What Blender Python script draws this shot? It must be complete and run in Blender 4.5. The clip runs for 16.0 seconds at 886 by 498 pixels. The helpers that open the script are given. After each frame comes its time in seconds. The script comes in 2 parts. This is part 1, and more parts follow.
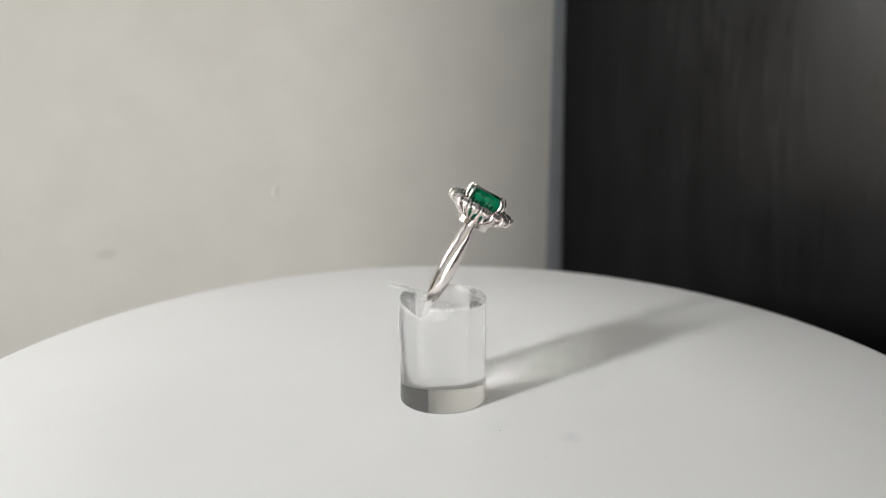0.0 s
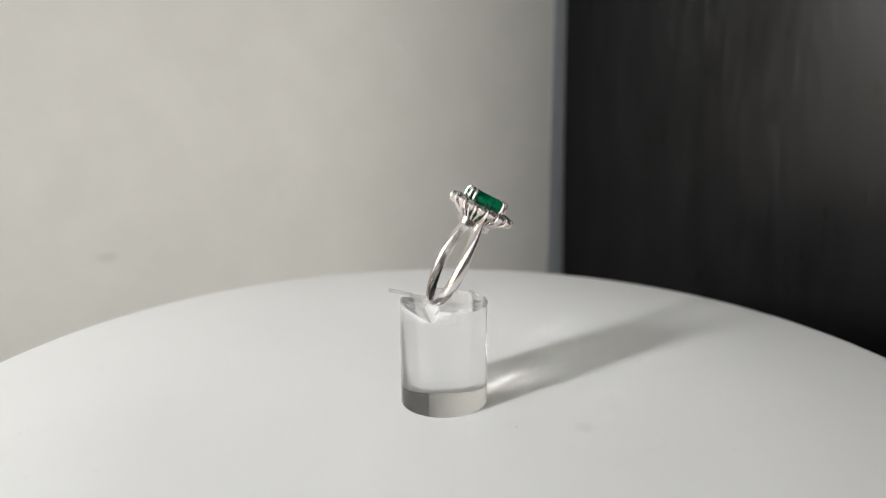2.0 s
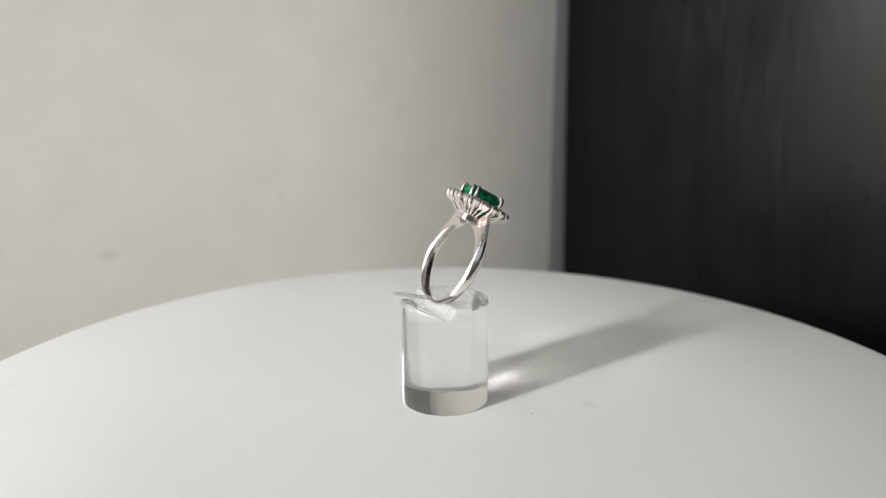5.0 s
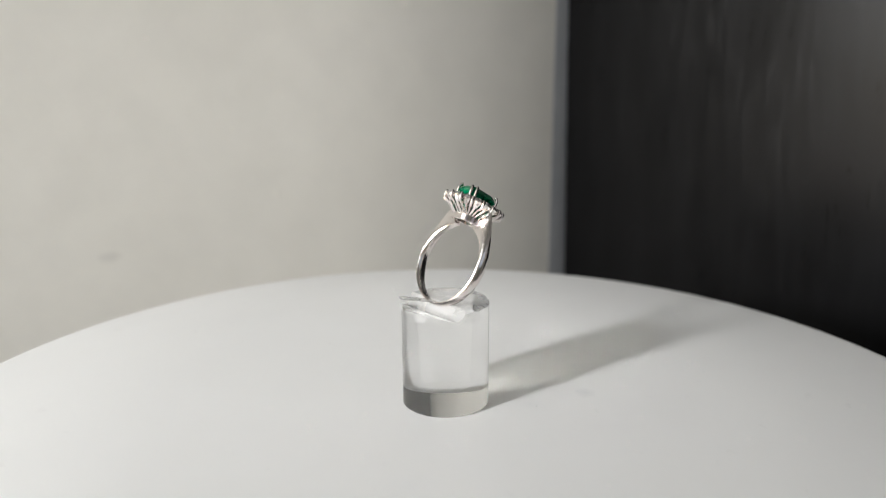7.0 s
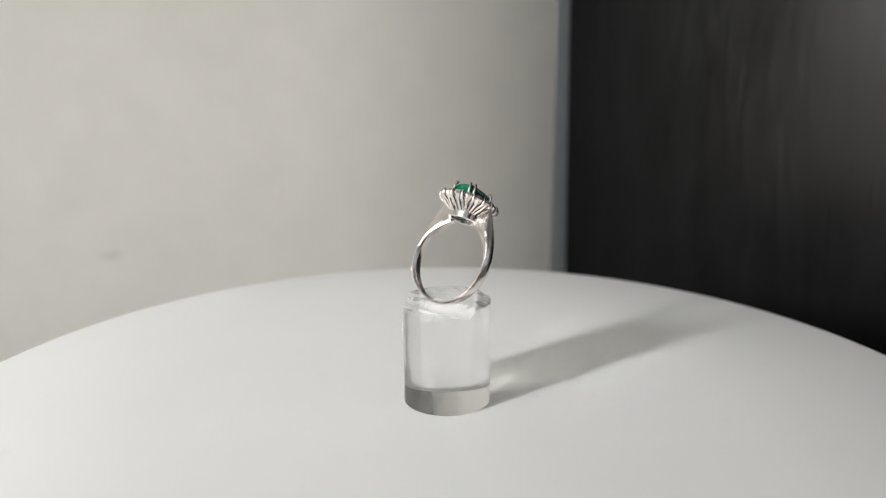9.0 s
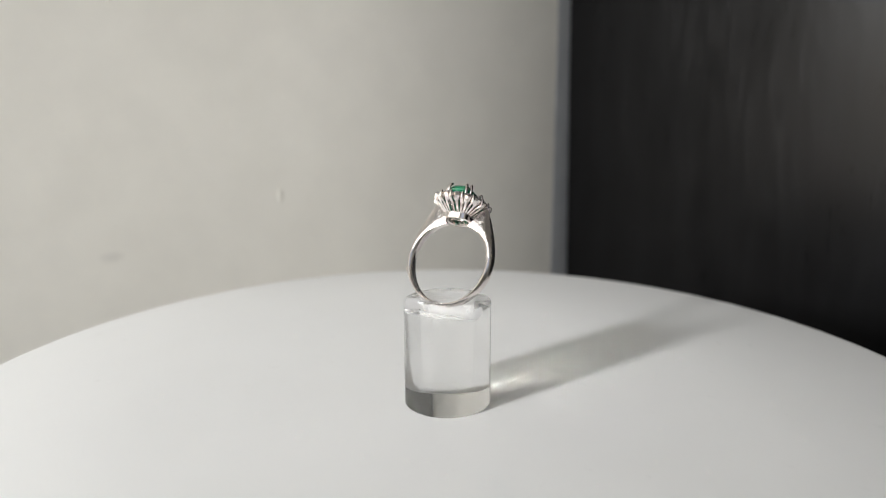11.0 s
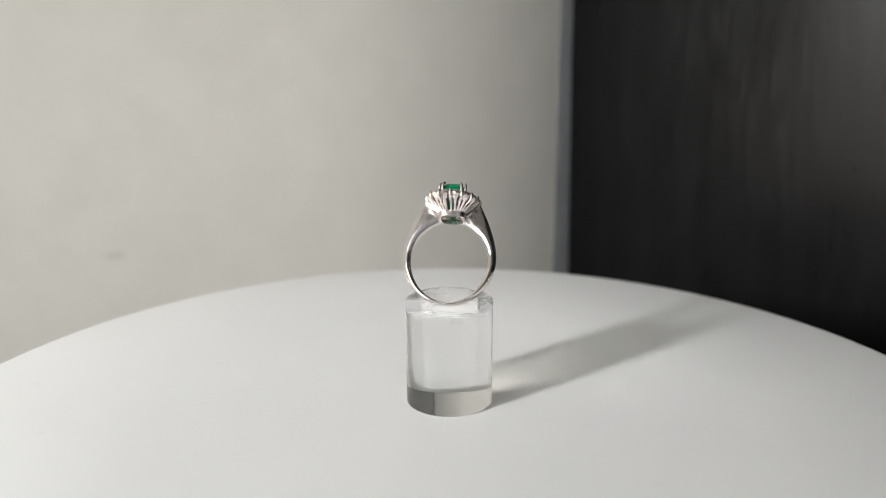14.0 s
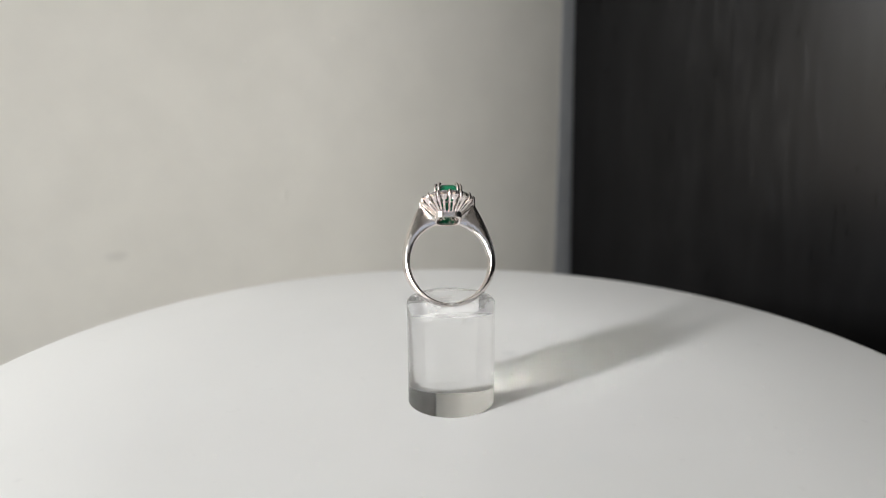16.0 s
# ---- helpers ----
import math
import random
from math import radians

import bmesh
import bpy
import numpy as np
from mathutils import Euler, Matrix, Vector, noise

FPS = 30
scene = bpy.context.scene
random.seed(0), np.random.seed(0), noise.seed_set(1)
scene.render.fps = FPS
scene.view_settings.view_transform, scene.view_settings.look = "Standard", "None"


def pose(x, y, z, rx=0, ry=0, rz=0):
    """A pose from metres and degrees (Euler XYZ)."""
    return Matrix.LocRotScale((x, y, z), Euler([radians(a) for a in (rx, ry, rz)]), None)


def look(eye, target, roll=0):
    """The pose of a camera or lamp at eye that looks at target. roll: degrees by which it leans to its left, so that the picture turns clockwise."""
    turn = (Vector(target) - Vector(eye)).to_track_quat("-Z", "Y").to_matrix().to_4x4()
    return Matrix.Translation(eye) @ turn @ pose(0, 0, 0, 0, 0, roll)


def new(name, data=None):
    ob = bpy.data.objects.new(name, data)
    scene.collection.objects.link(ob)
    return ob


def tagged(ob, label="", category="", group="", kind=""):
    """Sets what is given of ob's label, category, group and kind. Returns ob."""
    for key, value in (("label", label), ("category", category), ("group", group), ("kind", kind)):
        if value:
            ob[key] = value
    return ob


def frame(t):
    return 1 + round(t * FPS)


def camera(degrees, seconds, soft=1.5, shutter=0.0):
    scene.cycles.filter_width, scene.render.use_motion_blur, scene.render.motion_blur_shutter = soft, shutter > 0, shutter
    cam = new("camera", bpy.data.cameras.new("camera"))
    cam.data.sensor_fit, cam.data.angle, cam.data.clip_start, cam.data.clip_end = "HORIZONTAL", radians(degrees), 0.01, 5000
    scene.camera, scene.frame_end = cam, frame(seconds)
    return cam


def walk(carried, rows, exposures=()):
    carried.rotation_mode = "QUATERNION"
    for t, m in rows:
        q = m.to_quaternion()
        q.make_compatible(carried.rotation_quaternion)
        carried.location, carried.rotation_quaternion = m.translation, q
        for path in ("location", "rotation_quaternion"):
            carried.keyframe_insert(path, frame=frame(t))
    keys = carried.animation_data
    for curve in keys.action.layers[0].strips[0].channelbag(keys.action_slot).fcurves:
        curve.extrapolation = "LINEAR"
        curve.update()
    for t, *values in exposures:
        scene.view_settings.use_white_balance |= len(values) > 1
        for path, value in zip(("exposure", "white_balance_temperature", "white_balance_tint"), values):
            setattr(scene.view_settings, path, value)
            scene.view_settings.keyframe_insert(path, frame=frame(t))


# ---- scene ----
# One unit in the maker functions below is a millimetre unless it says metres.
SPIN_START, SPIN_RATE = -3.5, 6.18          # turntable: degrees at 0 s, degrees a second
MM = 0.001

# ---------------------------------------------------------------- camera
cam = camera(64.2, 16.0, soft=1.05)
cam.data.dof.use_dof = True
cam.data.dof.focus_distance = 0.142
cam.data.dof.aperture_fstop = 13.0

DRIFT = [  # seconds, turn to the left and upwards in hundredths of a degree
    (0.0, -23, -28), (0.5, -16, -23), (1.0, -14, -9), (1.5, -14, 0), (2.0, -14, 0), (2.5, -9, 1), (3.0, -9, 0),
    (3.5, -9, -12), (4.0, -8, -22), (4.6, -6, -20), (5.6, -2, -4), (6.5, 0, 0), (7.0, 0, -1), (7.5, 1, -12), (8.0, 5, -26), (8.5, 7, -24),
    (9.0, 12, -13), (10.2, 16, 0), (11.5, 20, 4), (12.0, 26, -2), (12.5, 31, -12), (13.0, 33, -12), (13.5, 33, -8),
    (14.0, 34, -7), (14.5, 40, 0), (15.0, 42, 5), (15.5, 44, 5), (16.0, 48, 0)]
EYE, PITCH, YAW, ROLL = (0.0, -0.1389, 0.0647), 77.01, 0.17, -0.28
walk(cam, [(t, pose(*EYE, PITCH + v / 100, 0, YAW + u / 100) @ pose(0, 0, 0, 0, 0, ROLL)) for t, u, v in DRIFT])

# ---------------------------------------------------------------- light
world = bpy.data.worlds.new("sky")
scene.world = world
world.use_nodes = True
sky = world.node_tree.nodes.new("ShaderNodeTexSky")
sky.sky_type, sky.sun_disc, sky.sun_elevation, sky.sun_rotation = "NISHITA", False, radians(27), radians(237)
world.node_tree.links.new(sky.outputs[0], world.node_tree.nodes["Background"].inputs[0])
world.node_tree.nodes["Background"].inputs[1].default_value = 0.1
scene.view_settings.exposure = 0.0
scene.cycles.caustics_refractive, scene.cycles.blur_glossy, scene.cycles.sample_clamp_indirect = True, 0.0, 0.0    # the stand gathers light like a lens


def area_light(name, at, target, width, height, watts, colour, spread):
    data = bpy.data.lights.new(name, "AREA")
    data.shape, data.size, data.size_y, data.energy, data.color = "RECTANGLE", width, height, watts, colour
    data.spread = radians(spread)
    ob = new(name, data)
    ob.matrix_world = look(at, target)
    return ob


# daylight through an unseen curtained window of the side wall: the thin curtain, and the bright gap in it; a dim lamp
# added high behind
area_light("gap_daylight", (-0.923, -0.694, 0.371), (-0.02, 0.05, 0.03), 0.10, 0.16, 0.70, (0.975, 0.985, 1.0), 34)
area_light("curtain_daylight", (-0.565, -0.480, 0.42), (0.0, 0.06, 0.35), 0.56, 0.96, 2.85, (1.0, 0.985, 0.92), 155)
# added lamp, unseen: brightens what the ring's shoulders mirror
area_light("south_fill", (0.38, -1.165, 0.98), (0.30, 0.0, 0.55), 0.90, 0.74, 0.80, (1.0, 0.965, 0.93), 180)


# ---------------------------------------------------------------- materials
class Mat:
    """A node material with a Principled shader and short ways to add to it."""

    def __init__(self, name, colour, rough=0.5, metal=0.0, **inputs):
        self.m = bpy.data.materials.new(name)
        self.m.use_nodes = True
        self.t = self.m.node_tree
        self.b = self.t.nodes["Principled BSDF"]
        self.b.inputs["Base Color"].default_value = (*colour, 1)
        self.b.inputs["Roughness"].default_value = rough
        self.b.inputs["Metallic"].default_value = metal
        for k, v in inputs.items():
            self.b.inputs[k.replace("_", " ")].default_value = v

    def node(self, kind, **values):
        n = self.t.nodes.new(kind)
        for k, v in values.items():
            n.inputs[k.replace("_", " ")].default_value = v
        return n

    def link(self, a, b):
        self.t.links.new(a, b)

    def coords(self, scale=(1, 1, 1)):
        c, s = self.node("ShaderNodeTexCoord"), self.node("ShaderNodeMapping")
        s.inputs["Scale"].default_value = scale
        self.link(c.outputs["Object"], s.inputs["Vector"])
        return s.outputs[0]

    def noise(self, scale, detail=4.0, stretch=(1, 1, 1), rough=0.55):
        n = self.node("ShaderNodeTexNoise", Scale=scale, Detail=detail, Roughness=rough)
        self.link(self.coords(stretch), n.inputs["Vector"])
        return n.outputs["Fac"]

    def ramp(self, fac, stops):
        r = self.node("ShaderNodeValToRGB")
        e = r.color_ramp.elements
        while len(e) < len(stops):
            e.new(0.5)
        for el, (p, c) in zip(e, stops):
            el.position, el.color = p, (*c, 1)
        self.link(fac, r.inputs[0])
        return r.outputs[0]

    def mix(self, a, b, fac, kind="MULTIPLY"):
        n = self.t.nodes.new("ShaderNodeMix")
        n.data_type, n.blend_type = "RGBA", kind
        for v, s in ((fac, n.inputs[0]), (a, n.inputs[6]), (b, n.inputs[7])):
            if hasattr(v, "is_linked"):
                self.link(v, s)
            else:
                s.default_value = v
        return n.outputs[2]

    def colour(self, c):
        self.link(c, self.b.inputs["Base Color"])

    def rough(self, fac, lo, hi):
        r = self.node("ShaderNodeMapRange")
        r.inputs[3].default_value, r.inputs[4].default_value = lo, hi
        self.link(fac, r.inputs[0])
        self.link(r.outputs[0], self.b.inputs["Roughness"])

    def bump(self, fac, strength, distance):
        n = self.node("ShaderNodeBump", Strength=strength, Distance=distance)
        self.link(fac, n.inputs["Height"])
        self.link(n.outputs[0], self.b.inputs["Normal"])


def grey(v, warm=0.0):
    return (v * (1 + warm), v, v * (1 - warm))


def make_wall_paint():
    m = Mat("wall_paint", grey(0.62, 0.02), 0.7)
    a = m.ramp(m.noise(3.0, 3), [(0.3, (0.715, 0.692, 0.632)), (0.7, (0.755, 0.733, 0.68))])
    m.colour(m.mix(a, m.ramp(m.noise(40, 5), [(0.35, grey(0.95)), (0.65, grey(1.0))]), 1.0))
    # one grey smudge
    d = m.t.nodes.new("ShaderNodeVectorMath")
    d.operation = "DISTANCE"
    here = m.coords((1, 1, 1.9))
    m.link(here, d.inputs[0])
    d.inputs[1].default_value = (-0.1536, 0.1749, -0.0109 * 1.9)
    wob = m.node("ShaderNodeMath")
    wob.operation = "MULTIPLY_ADD"
    m.link(m.noise(260, 3), wob.inputs[0])
    wob.inputs[1].default_value = -0.0042
    m.link(d.outputs["Value"], wob.inputs[2])
    smudge = m.ramp(wob.outputs[0], [(0.0, grey(0.88)), (0.0026, grey(1.0))])
    m.colour(m.mix(m.b.inputs["Base Color"].links[0].from_socket, smudge, 1.0))
    m.bump(m.noise(160, 5), 0.06, 0.002)
    return m.m


def make_plain_paint():
    m = Mat("plain_paint", grey(0.7, 0.01), 0.8)
    m.colour(m.ramp(m.noise(2.0, 3), [(0.3, (0.60, 0.585, 0.535)), (0.7, (0.65, 0.635, 0.58))]))
    return m.m


def make_ceiling_paint():
    m = Mat("ceiling_paint", grey(0.84), 0.9)
    m.colour(m.ramp(m.noise(2.0, 3), [(0.3, grey(0.85, 0.01)), (0.7, grey(0.89, 0.01))]))
    return m.m


def make_edge_shade():
    # grey colour that stands in for the soft shade between wall and panel
    m = Mat("grey_edge_shade", (0.2, 0.21, 0.225), 0.6)
    m.colour(m.ramp(m.noise(80, 4), [(0.3, (0.345, 0.355, 0.375)), (0.7, (0.395, 0.405, 0.425))]))
    return m.m


def make_black_wood():
    """Black stain over an open grain: short upright pores that catch the light."""
    m = Mat("black_stained_wood", grey(0.012), 0.5)
    grain = m.noise(110, 5, (1, 1, 0.12))
    fine = m.noise(520, 3, (1, 1, 0.07))
    patch = m.noise(26, 3, (1, 1, 0.5))
    base = m.ramp(grain, [(0.35, (0.002, 0.002, 0.0023)), (0.7, (0.004, 0.004, 0.0045))])
    m.colour(m.mix(base, m.ramp(fine, [(0.35, grey(0.75)), (0.65, grey(1.0))]), 1.0))
    m.rough(m.mix(fine, patch, 0.5, "MIX"), 0.16, 0.46)
    pores = m.ramp(fine, [(0.54, grey(0.0)), (0.66, grey(1.0))])
    m.bump(m.mix(pores, m.ramp(patch, [(0.42, grey(0.0)), (0.6, grey(1.0))]), 1.0), 0.10, 0.0008)
    m.b.inputs["Specular IOR Level"].default_value = 0.15
    return m.m


def make_platter_plastic():
    """Matt white plastic with faint smudges; two of them have a place of their own."""
    m = Mat("white_plastic", grey(0.8), 0.42)
    broad = m.ramp(m.noise(14, 3), [(0.3, (0.79, 0.79, 0.78)), (0.7, (0.83, 0.83, 0.82))])
    flecks = m.ramp(m.noise(190, 5), [(0.24, grey(0.90)), (0.34, grey(1.0))])
    out = m.mix(broad, flecks, 0.6)
    here = m.coords()
    for x, y, size, dark in ((22.7, -15.5, 2.4, 0.86), (10.9, -12.0, 3.2, 0.95), (31.0, 6.0, 3.0, 0.96), (-24, -20, 3.5, 0.97)):
        d = m.t.nodes.new("ShaderNodeVectorMath")
        d.operation = "DISTANCE"
        m.link(here, d.inputs[0])
        d.inputs[1].default_value = (x * MM * 1.1, y * MM * 1.1, 0)
        w = m.node("ShaderNodeMath")
        w.operation = "ADD"
        m.link(d.outputs["Value"], w.inputs[0])
        n = m.node("ShaderNodeMath")
        n.operation = "MULTIPLY"
        n.inputs[1].default_value = size * MM
        m.link(m.noise(500, 4), n.inputs[0])
        m.link(n.outputs[0], w.inputs[1])
        out = m.mix(out, m.ramp(w.outputs[0], [(size * MM * 0.6, grey(dark, -0.01)), (size * MM * 1.3, grey(1.0))]), 1.0)
    m.colour(out)
    m.rough(m.noise(60, 4), 0.38, 0.5)
    m.bump(m.noise(700, 3), 0.05, 0.0005)
    return m.m


def make_acrylic():
    m = Mat("clear_acrylic", (0.985, 0.985, 0.98), 0.0, IOR=1.49, Transmission_Weight=1.0, Alpha=0.90)
    # scratched and scraped towards the sawn top
    c, x = m.node("ShaderNodeTexCoord"), m.node("ShaderNodeSeparateXYZ")
    m.link(c.outputs["Object"], x.inputs[0])
    high = m.node("ShaderNodeMapRange")
    high.inputs[1].default_value, high.inputs[2].default_value = 0.0190, 0.0226
    m.link(x.outputs["Z"], high.inputs[0])
    wisps = m.node("ShaderNodeMapRange")
    wisps.inputs[1].default_value, wisps.inputs[2].default_value = 0.42, 0.66
    m.link(m.noise(240, 6, (1, 1, 0.7), 0.65), wisps.inputs[0])
    wear = m.node("ShaderNodeMath")
    wear.operation = "MULTIPLY"
    m.link(high.outputs[0], wear.inputs[0])
    m.link(wisps.outputs[0], wear.inputs[1])
    for socket, lo, hi in (("Transmission Weight", 1.0, 0.35), ("Roughness", 0.0, 0.35)):
        r = m.node("ShaderNodeMapRange")
        r.inputs[3].default_value, r.inputs[4].default_value = lo, hi
        m.link(wear.outputs[0], r.inputs[0])
        m.link(r.outputs[0], m.b.inputs[socket])
    return m.m


def make_frosted():
    """Clear acrylic with white scraped wisps."""
    m = Mat("worn_acrylic", (0.97, 0.97, 0.965), 0.2, IOR=1.49, Transmission_Weight=0.75, Alpha=0.45)
    wisps = m.noise(210, 6, (1, 0.6, 0.5), 0.62)
    for socket, lo, hi in (("Transmission Weight", 0.88, 0.45), ("Roughness", 0.12, 0.5)):
        r = m.node("ShaderNodeMapRange")
        r.inputs[1].default_value, r.inputs[2].default_value, r.inputs[3].default_value, r.inputs[4].default_value = 0.40, 0.66, lo, hi
        m.link(wisps, r.inputs[0])
        m.link(r.outputs[0], m.b.inputs[socket])
    return m.m


def make_platinum():
    m = Mat("polished_platinum", (0.90, 0.845, 0.825), 0.12, 1.0)
    # worn: fine scratches and small dents break up what it mirrors
    m.rough(m.noise(900, 4), 0.09, 0.24)
    dents = m.mix(m.noise(620, 5, (1, 1, 0.6)), m.noise(1900, 3), 0.35, "MIX")
    m.bump(dents, 0.5, 0.0003)
    return m.m


def make_emerald():
    m = Mat("emerald_green", (0.0, 0.23, 0.09), 0.02, IOR=1.58, Transmission_Weight=0.4)
    m.colour(m.ramp(m.noise(700, 5), [(0.35, (0.0, 0.14, 0.058)), (0.6, (0.0, 0.25, 0.11)), (0.75, (0.04, 0.38, 0.20))]))
    return m.m


def make_diamond():
    """Small brilliants: cell-sized facets that each catch another light."""
    m = Mat("clear_diamond", (0.98, 0.94, 0.93), 0.0, IOR=2.3, Transmission_Weight=0.78)
    cells = m.node("ShaderNodeTexVoronoi", Scale=2300.0)
    m.link(m.coords(), cells.inputs["Vector"])
    m.bump(cells.outputs["Distance"], 0.9, 0.0003)
    return m.m


def make_dust():
    return Mat("dark_dust", (0.05, 0.05, 0.045), 0.9).m


CEILING, EDGE_SHADE = make_ceiling_paint(), make_edge_shade()
WALL, PLAIN, BLACK, PLASTIC = make_wall_paint(), make_plain_paint(), make_black_wood(), make_platter_plastic()
ACRYLIC, WORN, METAL, EMERALD, DIAMOND, DUST = make_acrylic(), make_frosted(), make_platinum(), make_emerald(), make_diamond(), make_dust()


# ---------------------------------------------------------------- mesh helpers
def finish(bm, name, material, smooth=None):
    """A mesh from bm. smooth: degrees below which edges are rounded over; None keeps facets."""
    bmesh.ops.recalc_face_normals(bm, faces=bm.faces)
    me = bpy.data.meshes.new(name)
    bm.to_mesh(me)
    bm.free()
    for mat in material if isinstance(material, (list, tuple)) else (material,):
        me.materials.append(mat)
    if smooth is not None:
        me.shade_smooth()
        me.set_sharp_from_angle(angle=radians(smooth))
    return me


def part(name, bm, material, parent, label="", smooth=None):
    ob = new(name, finish(bm, name, material, smooth))
    ob.parent = parent
    return tagged(ob, label) if label else ob


def rings_mesh(rings, closed_ends=True, wrap=False):
    """A skin over rings of points, all of one length."""
    bm = bmesh.new()
    vs = [[bm.verts.new(p) for p in r] for r in rings]
    n = len(rings[0])
    pairs = list(zip(vs, vs[1:])) + ([(vs[-1], vs[0])] if wrap else [])
    for a, b in pairs:
        for i in range(n):
            j = (i + 1) % n
            bm.faces.new((a[i], a[j], b[j], b[i]))
    if closed_ends and not wrap:
        bm.faces.new(vs[0][::-1])
        bm.faces.new(vs[-1])
    return bm


def lathe(profile, steps, scale=MM):
    """A body turned about z from (radius, height) pairs; radius 0 at an end closes it there."""
    rings = []
    for r, z in profile:
        rings.append([(scale * r * math.cos(2 * math.pi * i / steps), scale * r * math.sin(2 * math.pi * i / steps), scale * z) for i in range(steps)])
    return rings_mesh(rings)


def wire(points, radius, sides=7, tip=0.75):
    """A round wire through the points, with domed ends. Millimetres."""
    pts = [Vector(p) for p in points]
    rings = []
    for i, p in enumerate(pts):
        d = (pts[min(i + 1, len(pts) - 1)] - pts[max(i - 1, 0)]).normalized()
        u = d.orthogonal().normalized()
        if abs(d.z) > 0.3:
            u = d.cross(Vector((0.31, 0.95, 0))).normalized()
        v = d.cross(u)
        r = radius[i] if isinstance(radius, (list, tuple)) else radius
        rings.append([(p + (u * math.cos(2 * math.pi * k / sides) + v * math.sin(2 * math.pi * k / sides)) * r) * MM for k in range(sides)])
    return rings_mesh(rings)


def slab(p, q, z0, z1, thick):
    """An upright slab along the line from p to q, its face on that line and its thickness to the right of the way. Metres."""
    p, q = Vector((*p, 0)), Vector((*q, 0))
    out = Vector(((q - p).y, -(q - p).x, 0)).normalized() * thick
    bm = bmesh.new()
    lo = [bm.verts.new(a + Vector((0, 0, z0))) for a in (p, q, q + out, p + out)]
    hi = [bm.verts.new(a + Vector((0, 0, z1))) for a in (p, q, q + out, p + out)]
    bm.faces.new(lo[::-1]), bm.faces.new(hi)
    for i in range(4):
        bm.faces.new((lo[i], lo[(i + 1) % 4], hi[(i + 1) % 4], hi[i]))
    return bm


# ---------------------------------------------------------------- the room
BASE_Z, TOP_Z = -0.45, 1.45
CORNER = (0.072, 0.287)                      # where the black panel's edge stands before the wall
BEND, HEADING, TURN, ARC = (-0.062, 0.211), 21.5, 118.0, 0.25   # the wall bends away here: its heading, degrees a metre, metres of bend
WALL_END = (-0.808, -0.083)
SIDE_END = (-0.107, -1.148)
FRONT_END = (1.02, -1.148)
PANEL_END = (0.8625, -0.542)
EAST_END = (0.93, -0.52)
PANEL_LEAN = 1.4


def merge(target, source):
    me = bpy.data.meshes.new("piece")
    source.to_mesh(me)
    source.free()
    target.from_mesh(me)
    bpy.data.meshes.remove(me)


def wall_with_opening(name, p, q, along, width, sill, head, material):
    """A wall from p to q with one opening through it."""
    p, q = Vector(p), Vector(q)
    d = (q - p).normalized()
    a, b = p + d * (along - width / 2), p + d * (along + width / 2)
    bm = bmesh.new()
    for u, v, z0, z1 in ((p, a, BASE_Z, TOP_Z), (b, q, BASE_Z, TOP_Z), (a, b, BASE_Z, sill), (a, b, head, TOP_Z)):
        merge(bm, slab(u, v, z0, z1, 0.08))
    return tagged(new(name, finish(bm, name, material)), kind="structure")


def wall_line():
    """The wall's face as (x, y, heading): straight, then bending away."""
    pts = [(*WALL_END, HEADING)]
    n = 40
    x, y, a = *BEND, HEADING
    for k in range(n + 1):
        pts.append((x, y, a))
        step = ARC / n
        x, y, a = x + step * math.cos(radians(a)), y + step * math.sin(radians(a)), a + TURN * step
    return pts


def wall_near(c):
    """The wall's face for a centimetre up to the place next to c, in short steps."""
    fine = []
    x, y, a = *BEND, HEADING
    while len(fine) < 200:
        fine.append((x, y, a))
        x, y, a = x + 0.00125 * math.cos(radians(a)), y + 0.00125 * math.sin(radians(a)), a + TURN * 0.00125
    k = min(range(len(fine)), key=lambda i: (Vector(fine[i][:2]) - c).length)
    return fine[k - 7:k + 6]


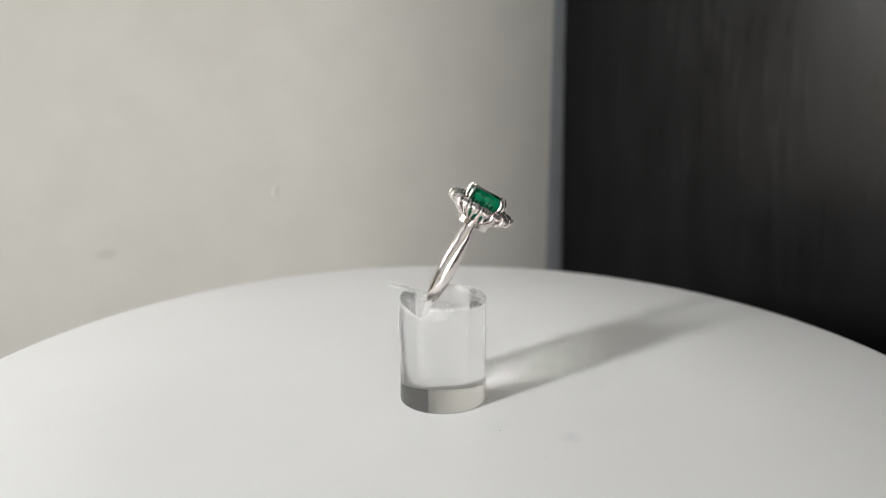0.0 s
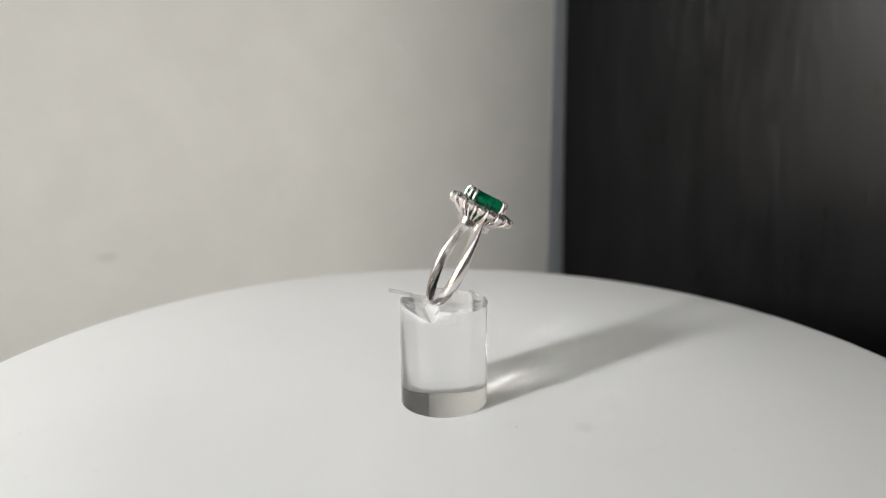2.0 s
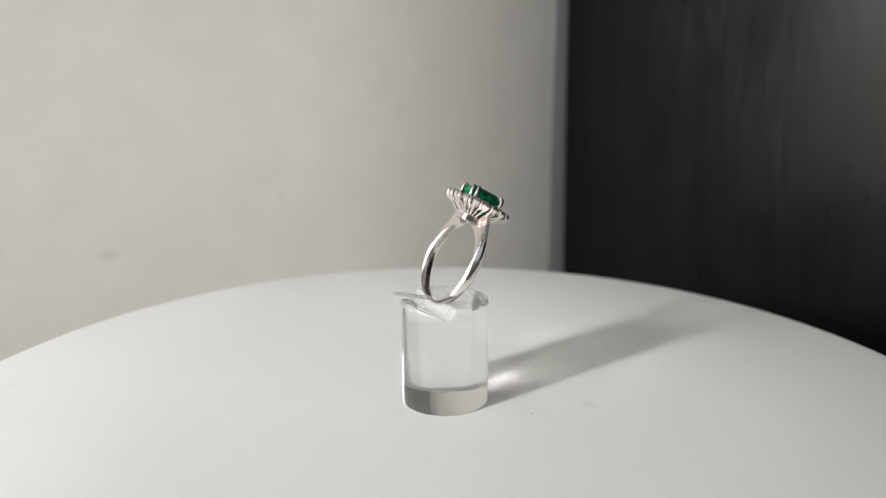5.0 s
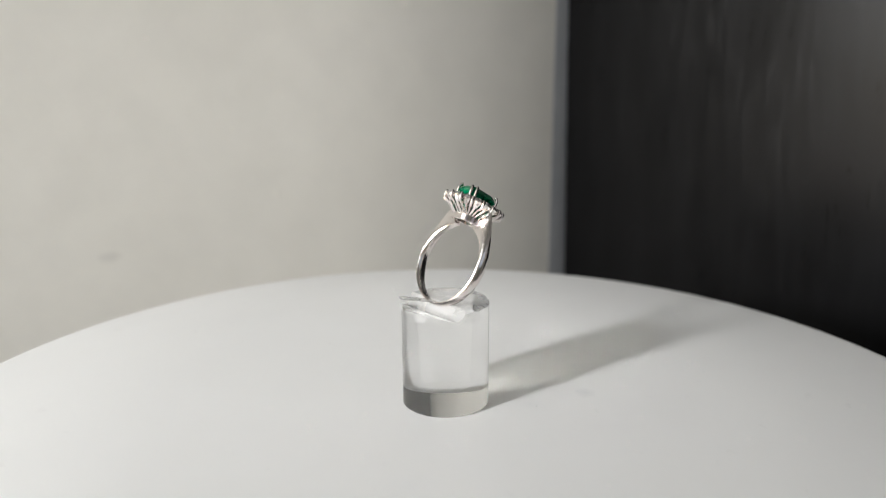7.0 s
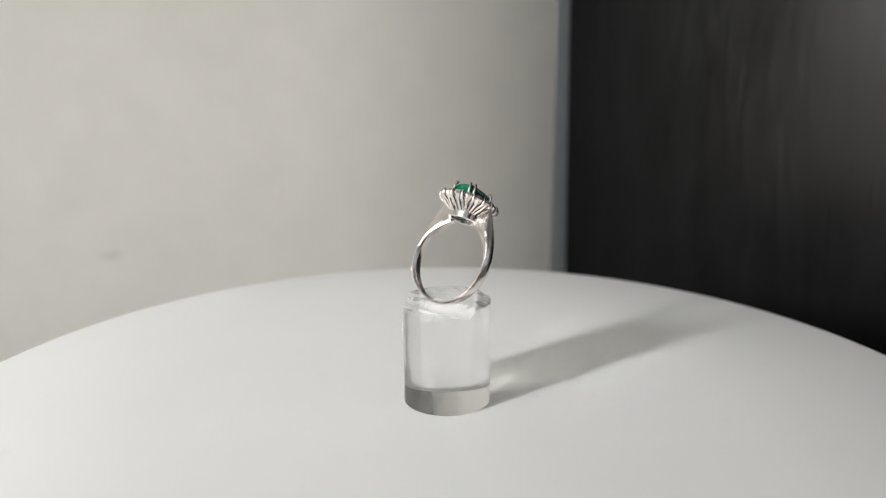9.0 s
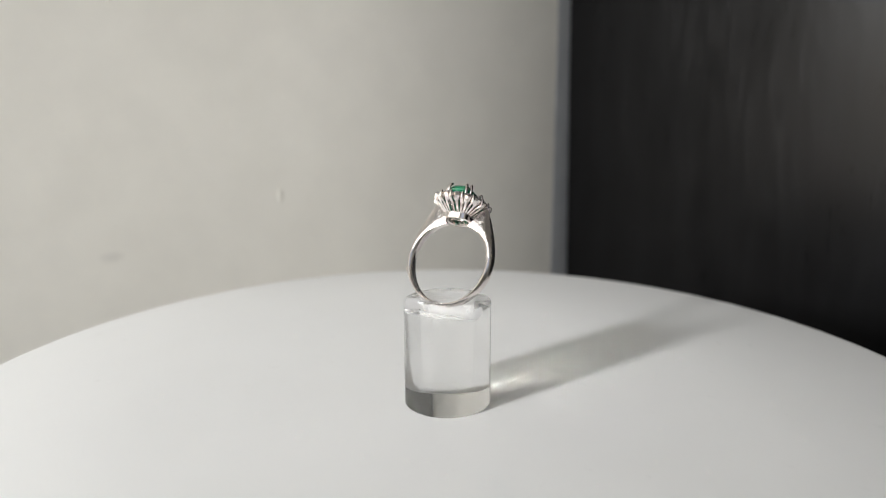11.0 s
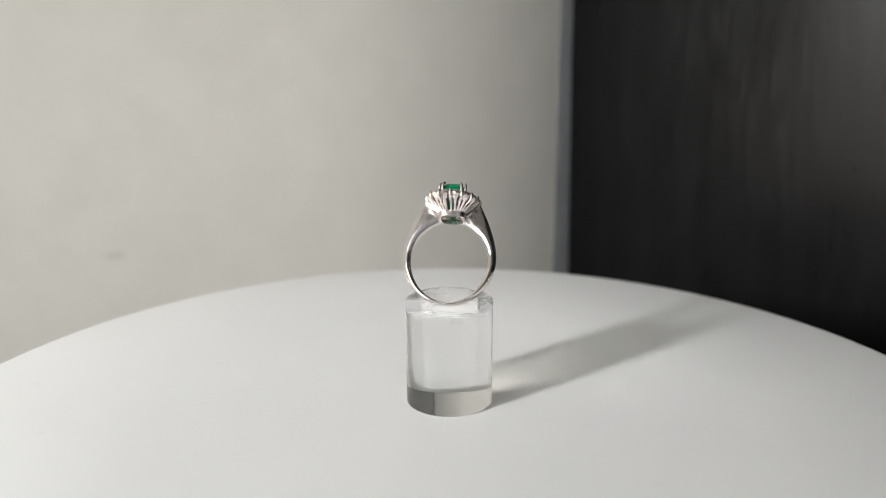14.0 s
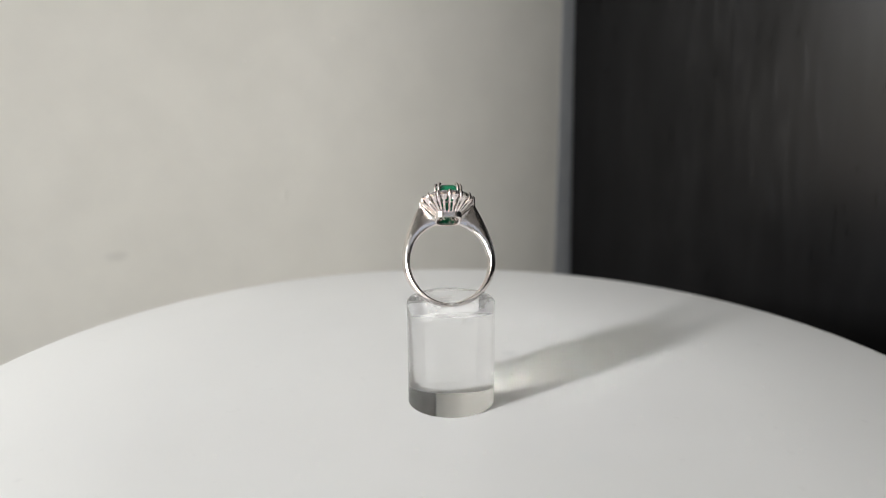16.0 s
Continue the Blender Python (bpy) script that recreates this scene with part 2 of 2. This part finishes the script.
def room():
    line = wall_line()
    bm = bmesh.new()
    back = [(x + 0.08 * -math.sin(radians(a)), y + 0.08 * math.cos(radians(a))) for x, y, a in line]
    rows = [[bm.verts.new((x, y, z)) for x, y in pts] for z in (BASE_Z, TOP_Z) for pts in ([p[:2] for p in line], back)]
    for k in range(len(line) - 1):
        for a, b in ((0, 2), (2, 3), (3, 1), (1, 0)):
            bm.faces.new((rows[a][k], rows[a][k + 1], rows[b][k + 1], rows[b][k]))
    for k in (0, -1):
        bm.faces.new([rows[a][k] for a in (0, 1, 3, 2)])
    ob = new("wall_north", finish(bm, "wall_north", WALL, 30))
    tagged(ob, "smooth light grey painted wall with small scuffs", "wall", kind="structure")
    wall_with_opening("wall_west", SIDE_END, WALL_END, 0.81, 0.60, -0.09, 0.93, PLAIN)
    # unseen south wall, its opening made only for the added lamp
    wall_with_opening("wall_south", SIDE_END, FRONT_END, 0.487, 0.92, 0.60, 1.36, PLAIN)
    tagged(new("wall_northeast", finish(slab(line[-1][:2], EAST_END, BASE_Z, TOP_Z, -0.08), "wall_northeast", PLAIN)), kind="structure")
    tagged(new("wall_east", finish(slab(EAST_END, FRONT_END, BASE_Z, TOP_Z, -0.08), "wall_east", PLAIN)), kind="structure")
    outline = (WALL_END, SIDE_END, FRONT_END, EAST_END, (0.17, 0.42), (-0.02, 0.36))
    for name, z, mat in (("floor", BASE_Z, PLAIN), ("ceiling", TOP_Z, CEILING)):
        bm = bmesh.new()
        lift = -0.04 if name == "floor" else 0.04
        f = bm.faces.new([bm.verts.new((x, y, z)) for x, y in outline])
        g = bmesh.ops.extrude_face_region(bm, geom=[f])["geom"]
        bmesh.ops.translate(bm, verts=[v for v in g if isinstance(v, bmesh.types.BMVert)], vec=(0, 0, lift))
        tagged(new(name, finish(bm, name, mat)), kind="structure")
    return ob


def black_panel():
    """The dark upright panel whose edge meets the wall's corner."""
    root = tagged(new("wardrobe_panel"), "tall black stained wooden panel with vertical grain", "panel")
    bm = slab(CORNER, PANEL_END, BASE_Z, TOP_Z, -0.022)
    bmesh.ops.bevel(bm, geom=[e for e in bm.edges if abs((e.verts[0].co - e.verts[1].co).z) > 0.5], offset=0.0015, segments=2, affect="EDGES")
    board = part("board", bm, BLACK, root)
    # an added strip, flat on the wall beside the panel's edge; its grey paints the soft shade there
    near = wall_near(Vector(CORNER))
    bm = bmesh.new()
    for (x, y, a), (x2, y2, a2) in zip(near, near[1:]):
        merge(bm, slab((x, y), (x2, y2), BASE_Z, TOP_Z, 0.0009))
    bmesh.ops.remove_doubles(bm, verts=bm.verts, dist=0.00002)
    part("shade_strip", bm, EDGE_SHADE, root, "added narrow grey strip for the soft shade beside the panel's edge")
    # it leans a little along the wall
    d = (Vector(PANEL_END) - Vector(CORNER)).normalized()
    foot = Matrix.Translation((*CORNER, 0.02))
    board.matrix_local = foot @ Matrix.Rotation(radians(PANEL_LEAN), 4, Vector((d.y, -d.x, 0))) @ foot.inverted()
    return root


def paint_nick(wall, x, y, z, wide, tall, proud):
    """A lump in the wall's paint, taller than wide."""
    bm = bmesh.new()
    bmesh.ops.create_uvsphere(bm, u_segments=16, v_segments=10, radius=1.0)
    for v in bm.verts:
        v.co = Vector((v.co.x * wide / 2, v.co.y * proud, v.co.z * tall / 2 * (1 + 0.2 * v.co.x)))
    bm.transform(pose(x, y, z, 0, 0, HEADING))
    return part("paint_nick", bm, WALL, wall, "small raised lump in the paint", smooth=80)


wall_north = room()
paint_nick(wall_north, -0.0815, 0.2033, 0.0131, 0.0026, 0.0070, 0.00026)
paint_nick(wall_north, -0.0997, 0.1961, 0.0491, 0.0024, 0.0060, 0.00010)
black_panel()


# ---------------------------------------------------------------- turntable
TABLE_Z = -0.045


def side_table():
    root = tagged(new("side_table"), "small round white table under the turntable", "table")
    root.location = (0, 0, BASE_Z)
    h = (TABLE_Z - BASE_Z) * 1000
    part("tabletop", lathe([(86, h - 18), (88, h - 16), (88, h - 2), (86, h)], 64), PLASTIC, root, smooth=35)
    part("leg", lathe([(18, 8), (18, h - 18)], 32), PLASTIC, root, smooth=35)
    part("foot", lathe([(85, 0), (85, 5), (80, 8)], 48), PLASTIC, root, smooth=35)
    return root


def turntable():
    root = tagged(new("turntable"), "round white plastic display turntable with a matt top", "turntable")
    root.location = (0, 0, TABLE_Z)
    part("base", lathe([(70, 0), (72, 1), (72, 24), (68, 27), (40, 28), (40, 33)], 96), PLASTIC, root, smooth=35)
    profile = [(39, 32.5), (108, 32.5), (110.2, 33.4), (111, 35.2), (111, 42.6), (110.7, 43.9), (109.9, 44.7), (108.6, 45.0), (60, 45.0), (10, 45.0)]
    # the platter's own origin lies on its top, on the axis
    platter = part("platter", lathe([(r, z - 45.0) for r, z in profile], 256), PLASTIC, root, "smooth white round platter with faint smudges", smooth=35)
    platter.location = (0, 0, 0.045)
    return root, platter


def dust_speck(platter):
    bm = bmesh.new()
    bmesh.ops.create_icosphere(bm, subdivisions=1, radius=0.00012)
    bmesh.ops.scale(bm, vec=(1.2, 0.8, 0.6), verts=bm.verts)
    a = radians(-52.0)
    bmesh.ops.translate(bm, verts=bm.verts, vec=(0.0192 * math.cos(a), 0.0192 * math.sin(a), 0.0001))
    return part("dust_speck", bm, DUST, platter, "tiny dark speck of dust")


# ---------------------------------------------------------------- acrylic stand
STAND_R, STAND_H = 9.05, 22.0
LEAN, FOOT_X, FOOT_Y, FOOT_Z = 28.5, -2.8, 0.35, 21.25     # the ring's lean in degrees, and the lowest place of its band


def acrylic_stand():
    root = tagged(new("ring_stand"), "clear acrylic cylinder ring stand with a slanted notch", "ring stand")
    r, h = STAND_R, STAND_H
    bm = lathe([(r - 0.04, 0.0), (r, 0.04), (r, 0.1), (r, h - 0.6), (r, h - 0.5), (r - 0.1, h - 0.22), (r - 0.3, h - 0.06), (r - 0.6, h)]
               + [(r * f, h) for f in (0.88, 0.82, 0.75, 0.67, 0.58, 0.48, 0.37, 0.25, 0.12)], 160)
    for v in bm.verts:  # the top is scraped uneven and its rim is chipped
        if v.co.z > (h - 0.65) * MM:
            edge = math.hypot(v.co.x, v.co.y) / (r * MM)
            n = noise.noise(v.co * 260) + 0.5 * noise.noise(v.co * 620) + 0.25 * noise.noise(v.co * 1500)
            v.co.z += 0.11 * MM * n * (0.35 + 0.65 * edge * edge)
            if edge > 0.9:
                chip = max(0, noise.noise(v.co * 380 + Vector((3, 1, 7))))
                v.co.z -= 0.4 * chip * MM
                v.co.x *= 1 - 0.02 * chip
                v.co.y *= 1 - 0.02 * chip
    body = part("cylinder", bm, ACRYLIC, root, smooth=32)
    # the notch runs right across: a long slope down from the rim, a narrow floor and a steep face that follows the ring's lean
    notch = [(-9.6, 22.35), (-3.7, 19.75), (-2.7, 20.45), (-1.55, 22.6), (-1.4, 24.0), (-9.6, 24.0)]
    rows = 9
    bm = rings_mesh([[((x + 0.07 * noise.noise((x * 3, k * 1.7, 5))) * MM, (-10.5 + 21 * k / (rows - 1)) * MM, (z + 0.12 * noise.noise((x, k * 1.3, z))) * MM) for x, z in notch]
                     for k in range(rows)])
    cutter = finish(bm, "slot", ACRYLIC)
    tool = new("slot_tool", cutter)
    cut = body.modifiers.new("slot", "BOOLEAN")
    cut.operation, cut.solver, cut.object = "DIFFERENCE", "EXACT", tool
    done = bpy.data.meshes.new_from_object(body.evaluated_get(bpy.context.evaluated_depsgraph_get()))
    body.modifiers.clear()
    body.data = done
    # the cut and worn top is frosted
    done.materials.append(WORN)
    for face in done.polygons:
        if face.center.z > (h - 0.48) * MM or (face.normal.z > 0.2 and face.center.z > 5 * MM) or (math.hypot(face.center.x, face.center.y) < (r - 0.6) * MM and face.center.z > 5 * MM):
            face.material_index = 1
    bpy.data.objects.remove(tool)
    done.shade_smooth()
    done.set_sharp_from_angle(angle=radians(32))
    # thin clear tab that holds the band, sticking out over the rim
    bm = bmesh.new()
    bmesh.ops.create_cube(bm, size=1.0)
    bmesh.ops.scale(bm, vec=(8.4 * MM, 1.6 * MM, 0.4 * MM), verts=bm.verts)
    bmesh.ops.bevel(bm, geom=list(bm.edges), offset=0.00012, segments=2, affect="EDGES")
    bm.transform(pose(-7.1 * MM, 0.3 * MM, 23.3 * MM, 6, 15, 0))
    part("tab", bm, WORN, root, "thin greyish clear plastic tab")
    return root


# ---------------------------------------------------------------- the ring
RI = 8.7                                     # inner radius of the band
ZC = RI + 0.75                               # its centre above the lowest place
STONES = 16


def oval(a, hx, hy, power=2.0):
    """A place on a rounded oval with those half lengths."""
    c, s = math.cos(a), math.sin(a)
    return (math.copysign(abs(c) ** (2 / power), c) * hx, math.copysign(abs(s) ** (2 / power), s) * hy)


def ring_band(root):
    rings = []
    n = 72
    for i in range(-n, n + 1):
        s = abs(i) / n
        side = 1 if i >= 0 else -1
        phi = radians(163) * s
        k = min(1, phi / radians(80))
        ri = RI - 0.62 * k * k * (3 - 2 * k)
        if phi > radians(110):
            ri += 0.35 * (phi - radians(110)) / radians(53)
        iy, iz = ri * math.sin(phi), -ri * math.cos(phi)
        if phi < radians(95):
            rr = RI + 0.72 + 0.22 * (phi / radians(95)) ** 2
            oy, oz = rr * math.sin(phi), -rr * math.cos(phi)
        else:
            k = (phi - radians(95)) / radians(68)
            a, b, c = Vector((9.60, 0.84)), Vector((9.5, 5.2)), Vector((5.7, 12.4))
            oy, oz = a * (1 - k) ** 2 + b * 2 * k * (1 - k) + c * k * k
        wide = 0.9 + 0.28 * min(1, s / 0.55) if s < 0.55 else 1.18 - 0.65 * ((s - 0.55) / 0.45) ** 1.6
        inner = 0.75 + 0.18 * min(1, s / 0.5)
        # rounded inside, softly ridged outside
        section = [(-0.75, -0.05), (-0.3, -0.10), (0.3, -0.10), (0.75, -0.05), (1.0, 0.12), (1.08, 0.38), (0.93, 0.62), (0.62, 0.82), (0.28, 0.95), (0.0, 1.0),
                   (-0.28, 0.95), (-0.62, 0.82), (-0.93, 0.62), (-1.08, 0.38), (-1.0, 0.12)]
        p = []
        for u, v in section:
            half = inner + (wide - inner) * min(1, max(0, v) / 0.4)
            deep = v * (oy - iy), v * (oz - iz)
            if v < 0:
                deep = v * 0.9 * math.sin(phi), -v * 0.9 * math.cos(phi)
            p.append((u * half, iy + deep[0], iz + deep[1]))
        rings.append([(x * MM, side * y * MM, (z + ZC) * MM) for x, y, z in p])
    part("band", rings_mesh(rings), METAL, root, "polished band with a ridged outer face and rising shoulders", smooth=50)


def raised_dots(root):
    """Tiny raised metal dots along the edge of the band, on either side."""
    for side in (-1, 1):
        for phi in (58, 62, 66, 70, 74):
            a = radians(phi)
            r = RI + 0.50
            bm = bmesh.new()
            bmesh.ops.create_icosphere(bm, subdivisions=2, radius=0.13 * MM)
            bmesh.ops.translate(bm, verts=bm.verts, vec=(-0.86 * MM, side * r * math.sin(a) * MM, (ZC - r * math.cos(a)) * MM))
            part("raised_dot", bm, METAL, root, smooth=80)


def frame_ring(root, name, hx, hy, z0, z1, wall, power, label=""):
    steps = 48
    rings = []
    for w, z in ((0, z0), (0, z1), (-wall * 0.3, z1 + 0.12), (-wall, z1), (-wall, z0), (-wall * 0.5, z0 - 0.12)):
        rings.append([(*(v * MM for v in oval(2 * math.pi * k / steps, hx + w, hy + w, power)), (ZC + z) * MM) for k in range(steps)])
    part(name, rings_mesh(rings, wrap=True), METAL, root, label, smooth=40)


def gem_mesh(name, levels, material):
    """A faceted stone from (height, ring of (x, y)) levels in millimetres."""
    return finish(rings_mesh([[(x * MM, y * MM, z * MM) for x, y in ring] for z, ring in levels]), name, material)


def cut_corner(hx, hy, c):
    return [(hx, -hy + c), (hx, hy - c), (hx - c, hy), (-hx + c, hy), (-hx, hy - c), (-hx, -hy + c), (-hx + c, -hy), (hx - c, -hy)]


def centre_stone(root):
    levels = [(-5.1, cut_corner(1.5, 0.5, 0.2)), (-2.6, cut_corner(2.4, 1.4, 0.4)), (-0.9, cut_corner(3.35, 2.1, 0.62)), (-0.12, cut_corner(3.72, 2.5, 0.78)),
              (0.1, cut_corner(3.75, 2.52, 0.8)), (0.55, cut_corner(3.45, 2.22, 0.7)), (0.95, cut_corner(3.05, 1.85, 0.58)), (1.2, cut_corner(2.65, 1.5, 0.46))]
    ob = new("emerald", gem_mesh("emerald", levels, EMERALD))
    ob.parent = root
    ob.location = (0, 0, (ZC + 14.65) * MM)
    tagged(ob, "deep green step-cut rectangular emerald")
    for sx in (-1, 1):
        for sy in (-1, 1):
            for x, y in ((3.7, 1.75), (2.95, 2.5)):
                foot = (sx * x * 0.66, sy * y * 0.72, ZC + 9.8)
                pts = [foot, (sx * x * 0.98, sy * y * 0.98, ZC + 12.6), (sx * (x + 0.22), sy * (y + 0.2), ZC + 14.3), (sx * (x + 0.2), sy * (y + 0.18), ZC + 15.2),
                       (sx * (x - 0.02), sy * (y - 0.02), ZC + 15.7), (sx * (x - 0.3), sy * (y - 0.26), ZC + 15.8)]
                part("claw", wire(pts, [0.26, 0.27, 0.29, 0.31, 0.32, 0.2]), METAL, root, smooth=60)


def halo(root):
    k8 = lambda r, turn=0.0: [(r * math.cos(2 * math.pi * (i + turn) / 8), r * math.sin(2 * math.pi * (i + turn) / 8)) for i in range(8)]
    stone = gem_mesh("diamond", [(-0.78, k8(0.06)), (-0.06, k8(0.97)), (0.04, k8(0.97)), (0.24, k8(0.78, 0.5)), (0.36, k8(0.52))], DIAMOND)
    seat = finish(rings_mesh([[(r * MM * math.cos(2 * math.pi * i / 8), r * MM * math.sin(2 * math.pi * i / 8), z * MM) for i in range(8)]
                              for r, z in ((0.96, 0.08), (1.06, -0.05), (1.04, -0.35), (0.86, -0.95), (0.55, -1.5), (0.45, -1.5), (0.72, -0.9), (0.9, 0.0))], wrap=True), "seat", METAL)
    places = []
    # even steps along the oval
    fine = [oval(2 * math.pi * k / 720, 6.02, 4.85, 2.15) for k in range(721)]
    lengths = [0.0]
    for p, q in zip(fine, fine[1:]):
        lengths.append(lengths[-1] + math.dist(p, q))

    def along(u):
        u = (u % 1.0) * lengths[-1]
        i = next(j for j, l in enumerate(lengths) if l >= u)
        return fine[i]

    for k in range(STONES):
        x, y = along((k + 0.5) / STONES)
        out = math.atan2(y, x)
        tilt = Matrix.Translation((x * MM, y * MM, (ZC + 13.1) * MM)) @ Matrix.Rotation(radians(24), 4, Vector((-math.sin(out), math.cos(out), 0)))
        for data in (stone, seat):
            ob = new(data.name.split(".")[0], data)
            ob.parent = root
            ob.matrix_local = tilt @ pose(0, 0, 0, 0, 0, 23 * k)
        # strut straight under the seat
        o = Vector((x, y, 0)).normalized()
        fx, fy = oval(math.atan2(y * 1.1, x), 2.9, 2.4, 3.0)
        low, high = Vector((fx, fy, ZC + 9.7)), Vector((x, y, ZC + 12.2)) + o * 0.45
        part("strut", wire([low, low.lerp(high, 0.55) + o * 0.12, high], [0.26, 0.26, 0.3], 6), METAL, root, smooth=60)
        x, y = along(k / STONES)
        out = Vector((x, y, 0)).normalized()
        fx, fy = oval(math.atan2(y * 1.1, x), 2.9, 2.4, 3.0)
        tip = Vector((x, y, ZC + 13.0)) + out * 0.75
        pts = [Vector((fx, fy, ZC + 9.7)), Vector((fx, fy, ZC + 9.7)).lerp(tip, 0.5) + out * 0.3, tip + Vector((0, 0, -1.15)) - out * 0.12, tip + Vector((0, 0, -0.5)) + out * 0.06, tip + Vector((0, 0, 0.12)), tip + Vector((0, 0, 0.36)) - out * 0.15]
        part("prong", wire(pts, [0.26, 0.26, 0.3, 0.32, 0.31, 0.18]), METAL, root, smooth=60)
        # inner bead that holds two neighbouring stones
        tip = Vector((x, y, ZC + 13.0)) - out * 0.72
        part("bead", wire([tip + Vector((0, 0, -0.7)), tip + Vector((0, 0, 0.1)), tip + Vector((0, 0, 0.42))], [0.24, 0.27, 0.15]), METAL, root, smooth=60)


def jewel_ring():
    root = tagged(new("finger_ring"), "polished platinum ring with green emerald and diamond halo", "ring")
    ring_band(root)
    raised_dots(root)
    frame_ring(root, "gallery", 3.3, 2.9, 8.75, 9.95, 0.62, 3.4, "open oblong gallery frame under the stone")
    frame_ring(root, "inner_rail", 3.2, 2.25, 11.9, 12.2, 0.35, 3.0)
    centre_stone(root)
    halo(root)
    return root


side_table()
table_root, PLATTER = turntable()
dust_speck(PLATTER)
STAND = acrylic_stand()
RING = jewel_ring()


# ---------------------------------------------------------------- what moves
def motions():
    times = [0.5 * k for k in range(33)]
    turn = lambda t: SPIN_START + SPIN_RATE * t
    walk(PLATTER, [(t, pose(0, 0, 0.045, 0, 0, turn(t))) for t in times])
    walk(STAND, [(t, pose(0, 0, 0.0001, 0, 0, turn(t))) for t in times])
    walk(RING, [(t, pose(0, 0, 0, 0, 0, turn(t)) @ pose(FOOT_X * MM, FOOT_Y * MM, FOOT_Z * MM, 0, LEAN, 0) @ pose(0, 0, 0, 0.8)) for t in times])


motions()
